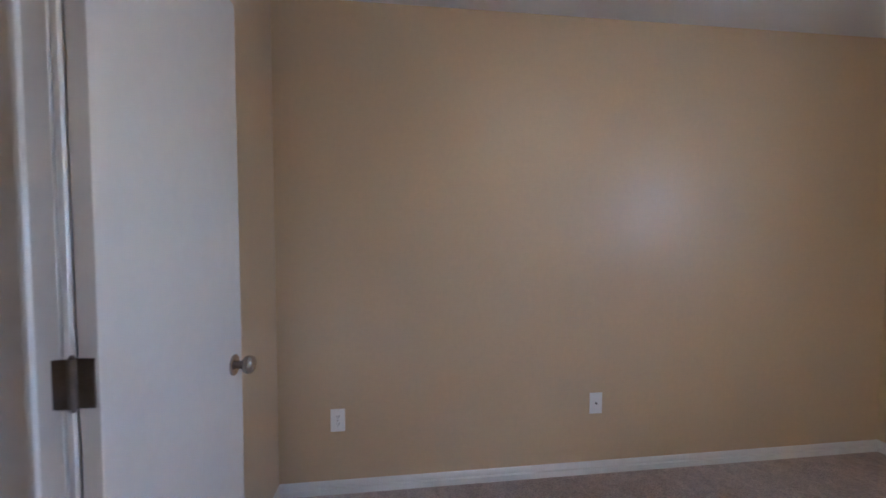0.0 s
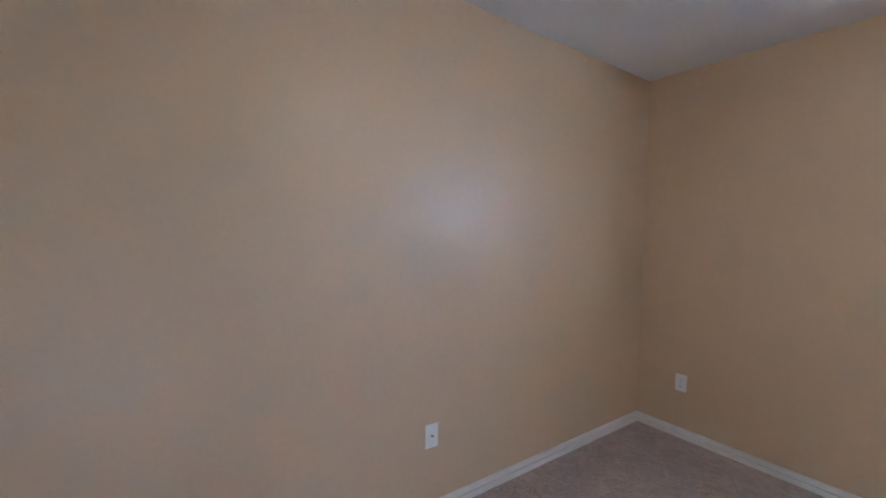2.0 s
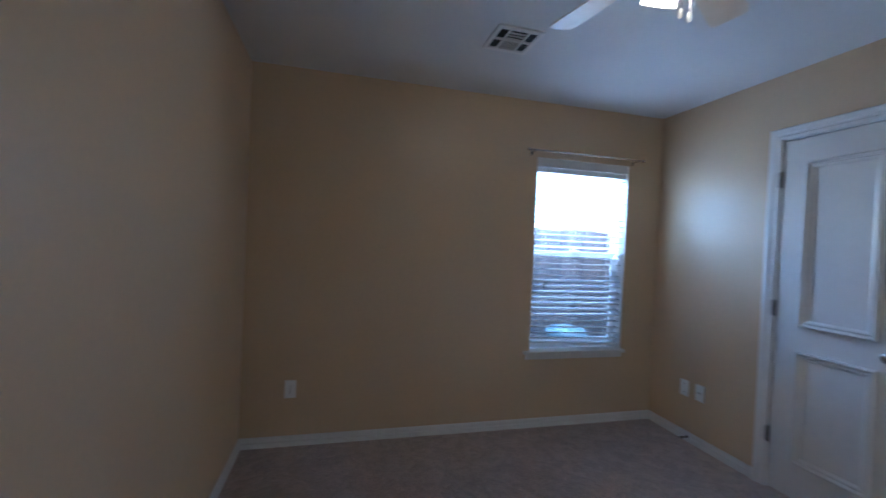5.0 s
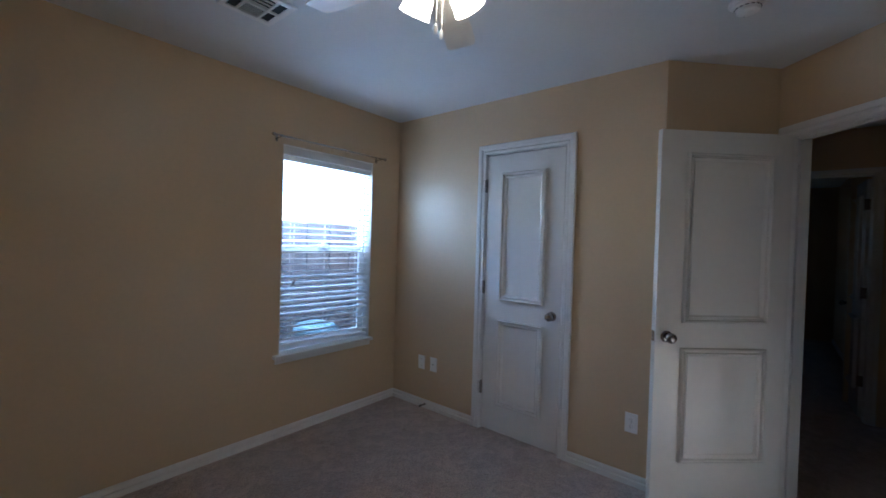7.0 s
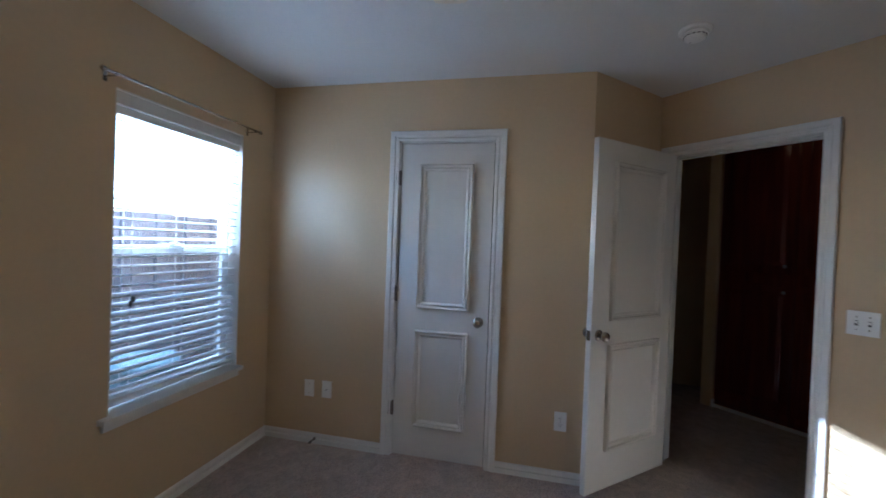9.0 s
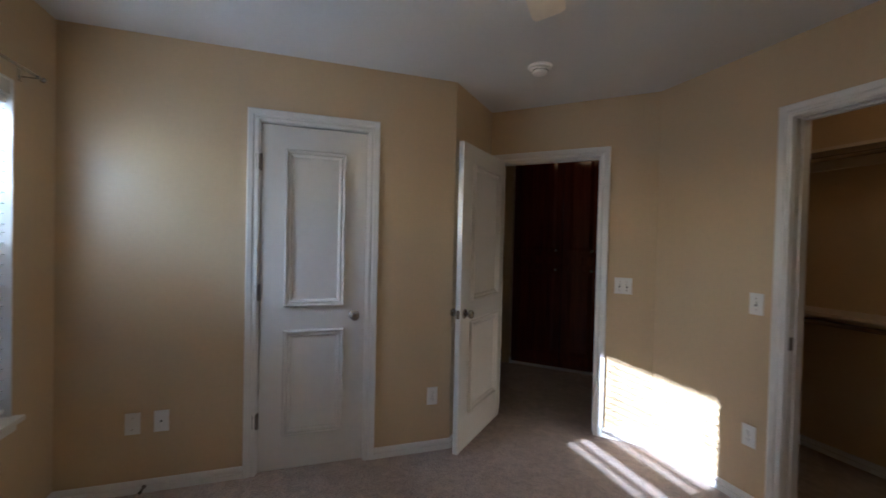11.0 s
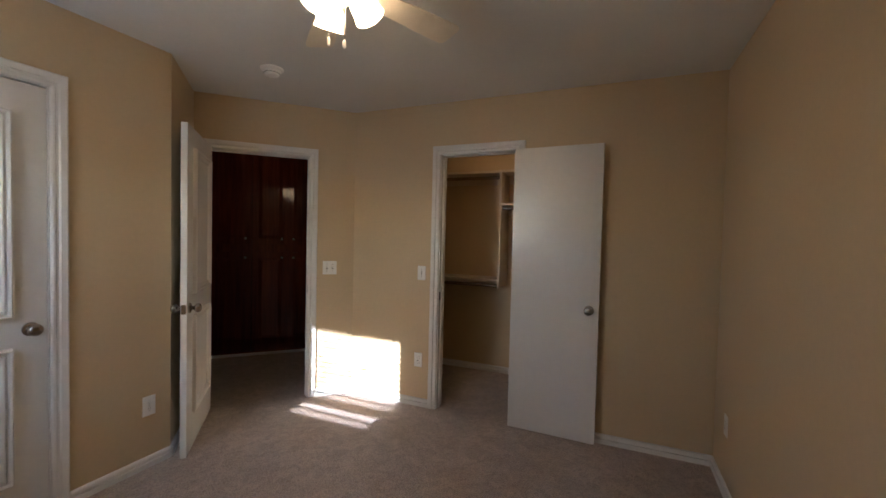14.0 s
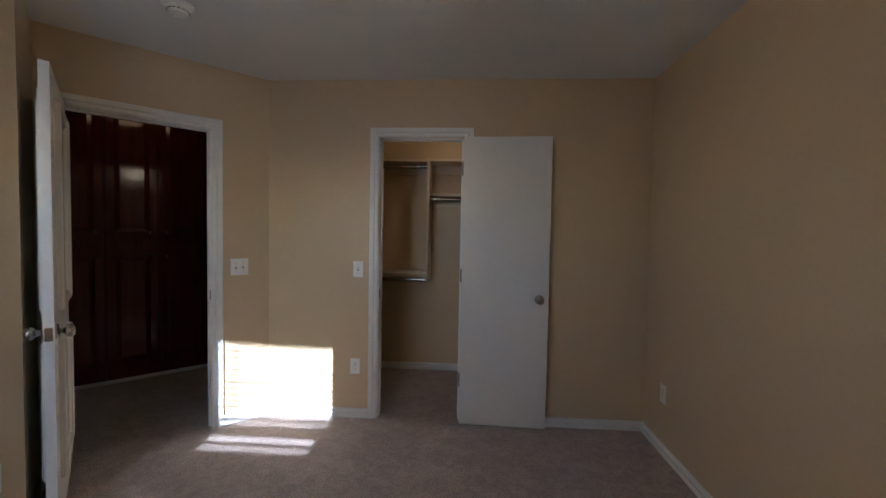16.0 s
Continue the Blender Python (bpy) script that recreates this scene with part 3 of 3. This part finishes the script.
# ---- ceiling vent ----
vent = thing("ceiling_vent", pose(1.669, 0.776, H) @ Matrix.Diagonal((0.82, 0.92, 1, 1)), "white metal ceiling register with dark louvre openings", "vent")
part("frame", boxes((-0.152, -0.122, -0.137, 0.137, -0.010, 0.0), (0.122, 0.152, -0.137, 0.137, -0.010, 0), (-0.122, 0.122, -0.137, -0.105, -0.010, 0), (-0.122, 0.122, 0.105, 0.137, -0.010, 0), bevel=0.003), FANWHITE, vent)
# Near-black sheet: the shade inside the duct, put in as colour.
part("duct_shade_sheet", boxes((-0.125, 0.125, -0.11, 0.11, -0.0025, -0.0005)), DARK, vent)
for r in ((-0.068, -0.056, -0.105, 0.105, -0.011, -0.003), (0.056, 0.068, -0.105, 0.105, -0.011, -0.003), (-0.122, 0.122, -0.006, 0.006, -0.0115, -0.003)):
    part("bar", boxes(r), FANWHITE, vent)
for side, count, tilt in ((-1, 5, -58), (1, 3, -80)):
    for i in range(count):
        part("slat", box(bmesh.new(), -0.054, 0.054, -0.0055, 0.0055, -0.0005, 0.0005), FANWHITE, vent, place=pose(0, side * (0.018 + 0.090 / count * i), -0.0075, tilt, 0, 0))

# ---- smoke detector ----
sd = thing("smoke_detector", pose(0.408, 2.504, H), "round white plastic smoke detector on the ceiling", "smoke detector")
smooth(part("base", turned([(0.071, 0), (0.071, -0.007), (0.066, -0.012), (0.054, -0.014)], 36), PLATE, sd), 30)
smooth(part("body", turned([(0.052, -0.013), (0.056, -0.018), (0.054, -0.026), (0.046, -0.029), (0.046, -0.033), (0.041, -0.044), (0.028, -0.049), (0.001, -0.050)], 36), PLATE, sd), 30)
for k in range(14):
    part("slot", box(bmesh.new(), 0.0445, 0.0475, -0.0065, 0.0065, -0.0330, -0.0295), SLOT, sd, place=pose(0, 0, 0, 0, 0, k * 360 / 14))
part("test_button", turned([(0.010, -0.048), (0.010, -0.0515), (0.001, -0.052)], 16), PLATE, sd, place=pose(0.012, 0.010, 0))
part("status_light", turned([(0.0025, -0.046), (0.0025, -0.0505), (0.0005, -0.051)], 10), SLOT, sd, place=pose(-0.018, -0.014, 0))

# ---- ceiling fan ----
fan = thing("ceiling_fan", pose(1.522, 1.737, H), "white five-blade ceiling fan with three lit frosted shades", "ceiling fan")
smooth(part("canopy", turned([(0.075, 0), (0.075, -0.012), (0.060, -0.035), (0.030, -0.045)], 32), FANWHITE, fan))
smooth(part("motor_housing", turned([(0.03, -0.04), (0.085, -0.052), (0.105, -0.07), (0.108, -0.115), (0.095, -0.135), (0.06, -0.145)], 40), FANWHITE, fan))
smooth(part("switch_housing", turned([(0.055, -0.143), (0.055, -0.19), (0.048, -0.205), (0.030, -0.215), (0.001, -0.216)], 32), FANWHITE, fan))


def blade_mesh():
    bm = bmesh.new()
    pts = []
    for x, h in ((0.16, 0.045), (0.25, 0.054), (0.40, 0.062), (0.515, 0.067), (0.541, 0.065), (0.555, 0.057), (0.560, 0.042)):
        pts.append((x, h))
    outline = pts + [(x, -h) for x, h in reversed(pts)]
    lo = [bm.verts.new((x, y, -0.003)) for x, y in outline]
    hi = [bm.verts.new((x, y, 0.003)) for x, y in outline]
    bm.faces.new(lo)
    bm.faces.new(hi)
    for i in range(len(lo)):
        j = (i + 1) % len(lo)
        bm.faces.new((lo[i], lo[j], hi[j], hi[i]))
    return mesh("blade", bm, BLADE)


blade, iron = blade_mesh(), mesh("blade_iron", boxes((0.08, 0.20, -0.012, 0.012, 0.004, 0.008), (0.165, 0.215, -0.034, 0.034, 0.0035, 0.0065), bevel=0.001), FANWHITE)
for k in range(5):
    b = new("blade", blade)
    b.parent = fan
    b.matrix_basis = pose(0, 0, -0.140, 0, 0, 65.0 + 72 * k) @ pose(0, 0, 0, -11, 0, 0)
    ir = new("blade_iron", iron)
    ir.parent = b
for k in range(3):
    a = radians(25.6 + 120 * k)
    tilt = pose(0.045 * math.cos(a), 0.045 * math.sin(a), -0.140, 0, 0, math.degrees(a)) @ pose(0, 0, 0, 0, -30, 0)
    arm = part("lamp_arm", turned([(0.012, 0.02), (0.012, -0.020), (0.022, -0.024), (0.022, -0.045), (0.018, -0.047)], 20), FANWHITE, fan, place=tilt)
    smooth(arm)
    smooth(part("shade", turned([(0.024, -0.040), (0.036, -0.055), (0.047, -0.076), (0.051, -0.100), (0.052, -0.120), (0.057, -0.140), (0.054, -0.140), (0.047, -0.105), (0.030, -0.065), (0.02, -0.05)], 30), SHADE, fan, "lit frosted glass tulip shade", tilt))
    smooth(part("bulb", turned([(0.012, -0.048), (0.014, -0.060), (0.024, -0.085), (0.027, -0.100), (0.020, -0.118), (0.001, -0.124)], 20), FANBULB, fan, "lit frosted bulb", tilt))
for x, y, zl in ((0.020, 0.033, -0.376), (-0.034, 0.011, -0.366)):
    part("pull_chain", turned([(0.0012, -0.214), (0.0012, zl + 0.03)], 6), NICKEL, fan, place=pose(x, y - 0.018, 0))
    smooth(part("chain_fob", turned([(0.002, zl + 0.034), (0.006, zl + 0.026), (0.007, zl + 0.008), (0.004, zl), (0.001, zl)], 14), FANWHITE, fan, "small white pull-chain fob", pose(x, y - 0.02, 0)))

# ---- closet fittings ----
def shelf(x0, x1, z):
    sh = thing("closet_shelf", pose(0, 0, z), "cream painted closet shelf with a front lip", "shelf", "closet shelves")
    part("board", box(bmesh.new(), x0, x1, 4.285, 4.579, -0.018, 0, bevel=0.001), MELAMINE, sh)
    part("front_edge", box(bmesh.new(), x0, x1, 4.270, 4.2845, -0.020, 0.002, bevel=0.002), MELAMINE, sh)
    part("cleat", box(bmesh.new(), x0, x1, 4.560, 4.579, -0.095, -0.0185), MELAMINE, sh)
    return sh


def hanging_rod(x0, x1, z):
    r = thing("hanging_rod", pose(0, 4.315, z), "metal closet hanging rod under a shelf", "closet rod", "closet rods")
    smooth(part("pole", turned([(0.016, x0), (0.016, x1)], 18, "X"), NICKEL, r))
    for x in (x0 + 0.002, x1 - 0.002):
        part("socket", box(bmesh.new(), x - 0.004, x + 0.004, -0.024, 0.024, -0.026, 0.055, bevel=0.003), MELAMINE, r)


shelf(0.625, 1.445, 2.025)
shelf(0.625, 1.445, 0.990)
shelf(1.465, 2.60, 2.030)
shelf(1.465, 2.60, 1.718)
hanging_rod(0.625, 1.445, 1.965)
hanging_rod(0.625, 1.445, 0.925)
hanging_rod(1.465, 2.60, 1.672)
cp = thing("closet_divider", pose(0, 0, 0), "cream painted upright panel between the closet shelves", "shelf panel")
part("panel", box(bmesh.new(), 1.4455, 1.4645, 4.272, 4.579, 0.915, 2.035, bevel=0.001), MELAMINE, cp)

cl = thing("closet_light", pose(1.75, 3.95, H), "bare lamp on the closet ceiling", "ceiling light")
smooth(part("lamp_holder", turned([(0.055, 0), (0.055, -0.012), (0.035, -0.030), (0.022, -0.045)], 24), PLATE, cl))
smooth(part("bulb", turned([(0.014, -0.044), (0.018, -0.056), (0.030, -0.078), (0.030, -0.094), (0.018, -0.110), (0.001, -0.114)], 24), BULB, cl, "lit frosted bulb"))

# ---- cherry cabinets across the hall ----
CAB = Matrix.Translation((*hall(0, 1.43), 0)) @ Matrix.Rotation(radians(45), 4, "Z") @ Matrix.Diagonal((1, -1, 1, 1))


def cab_door(parent, x0, x1, z0, z1, kx, kz):
    """A raised-panel door: frame, bevelled field and a small knob."""
    d = part("cabinet_door", boxes((x0, x1, 0.001, 0.019, z0, z0 + 0.065), (x0, x1, 0.001, 0.019, z1 - 0.065, z1), (x0, x0 + 0.06, 0.001, 0.019, z0 + 0.065, z1 - 0.065),
                                    (x1 - 0.06, x1, 0.001, 0.019, z0 + 0.065, z1 - 0.065), bevel=0.003), CHERRY, parent)
    bm = bmesh.new()
    a, b, c, e = x0 + 0.06, x1 - 0.06, z0 + 0.065, z1 - 0.065
    rings = [[bm.verts.new(v) for v in ((a + o, y, c + o), (b - o, y, c + o), (b - o, y, e - o), (a + o, y, e - o))] for o, y in ((0, 0.004), (0.006, 0.006), (0.036, 0.0155), (0.040, 0.0155))]
    for p, q in zip(rings, rings[1:]):
        for k in range(4):
            bm.faces.new((p[k], p[(k + 1) % 4], q[(k + 1) % 4], q[k]))
    bm.faces.new(rings[-1])
    part("raised_panel", bm, CHERRY, d)
    smooth(part("knob", turned([(0.006, 0.018), (0.006, 0.030), (0.013, 0.036), (0.014, 0.042), (0.008, 0.046), (0.001, 0.046)], 16, "Y"), NICKEL, d, "small nickel knob", pose(kx, 0, kz)))


def cabinet(x0, x1, split):
    c = thing("tall_cabinet", CAB @ pose(x0, 0, 0), "dark cherry wood tall cabinet with raised-panel doors", "cabinet", "hall cabinets")
    w = x1 - x0
    part("body", boxes((0.0005, w - 0.0005, -0.55, 0, 0.10, 2.42)), CHERRY, c)
    part("plinth", boxes((0.0005, w - 0.0005, -0.5, -0.004, 0, 0.10)), CHERRY, c)
    doors = ((0.006, w / 2 - 0.0015, w / 2 - 0.062), (w / 2 + 0.0015, w - 0.006, w / 2 + 0.062)) if split else ((0.006, w - 0.006, w - 0.060),)
    for a, b, k in doors:
        cab_door(c, a, b, 1.255, 2.385, k, 1.318)
        cab_door(c, a, b, 0.12, 1.165, k, 1.105)
    return c


cabinet(-0.225, 0.323, False)
cabinet(0.327, 1.073, True)
cabinet(1.077, 1.83, True)
tagged(part("baseboard", boxes((-0.225, 2.3, 0.0005, 0.012, 0, 0.03), bevel=0.002), TRIM, None, "low white trim at the foot of the cabinets", CAB), category="baseboard", kind="structure")

# ---- hall lamp ----
hl = thing("ceiling_light", pose(*hall(0.52, 0.95), H), "small flush hall ceiling light with a dim amber dome", "ceiling light")
smooth(part("base", turned([(0.14, 0), (0.14, -0.02), (0.13, -0.035), (0.12, -0.04)], 36), NICKEL, hl))
smooth(part("dome", turned([(0.125, -0.04), (0.122, -0.055), (0.105, -0.075), (0.075, -0.090), (0.04, -0.098), (0.001, -0.100)], 36), DOME, hl, "dim amber glass dome"))

# ---- outside ----
ground = part("ground", box(bmesh.new(), -400, 400, -400, 400, -0.45, -0.20), GRASS)
tagged(ground, "dry grass side yard outside the window", "ground", kind="structure")


def fence():
    f = thing("fence", pose(0, -0.90, -0.2), "weathered brown board fence across the side yard", "fence")
    r = random.Random(9)
    x, k = -7.6, 0
    while x < 8.2:
        step = 0.019 if k % 2 else 0.0
        part("board", box(bmesh.new(), x, x + 0.142, -0.009, 0.009, 0.03 + r.uniform(0, 0.02), 1.736 + r.uniform(-0.004, 0.004)), FENCE, f, place=pose(0, step, 0))
        x += 0.128
        k += 1
    for z in (0.3, 0.9, 1.5):
        part("rail", box(bmesh.new(), -7.6, 8.2, -0.055, -0.016, z - 0.045, z + 0.045), FENCE, f)
    for x in (-7.2, -4.8, -2.4, 0.0, 2.4, 4.8, 7.2):
        part("post", box(bmesh.new(), x - 0.045, x + 0.045, -0.146, -0.056, 0, 1.74, bevel=0.004), FENCE, f)
    return f


fence()
tub = thing("plastic_tub", pose(0.50, -0.48, -0.2), "pale blue-grey rounded plastic tub standing outside", "tub")
smooth(part("body", turned([(0.14, 0), (0.15, 0.02), (0.165, 0.5), (0.17, 0.78), (0.185, 0.79), (0.185, 0.81), (0.16, 0.84), (0.08, 0.86), (0.001, 0.865)], 32), TUB, tub), 50)
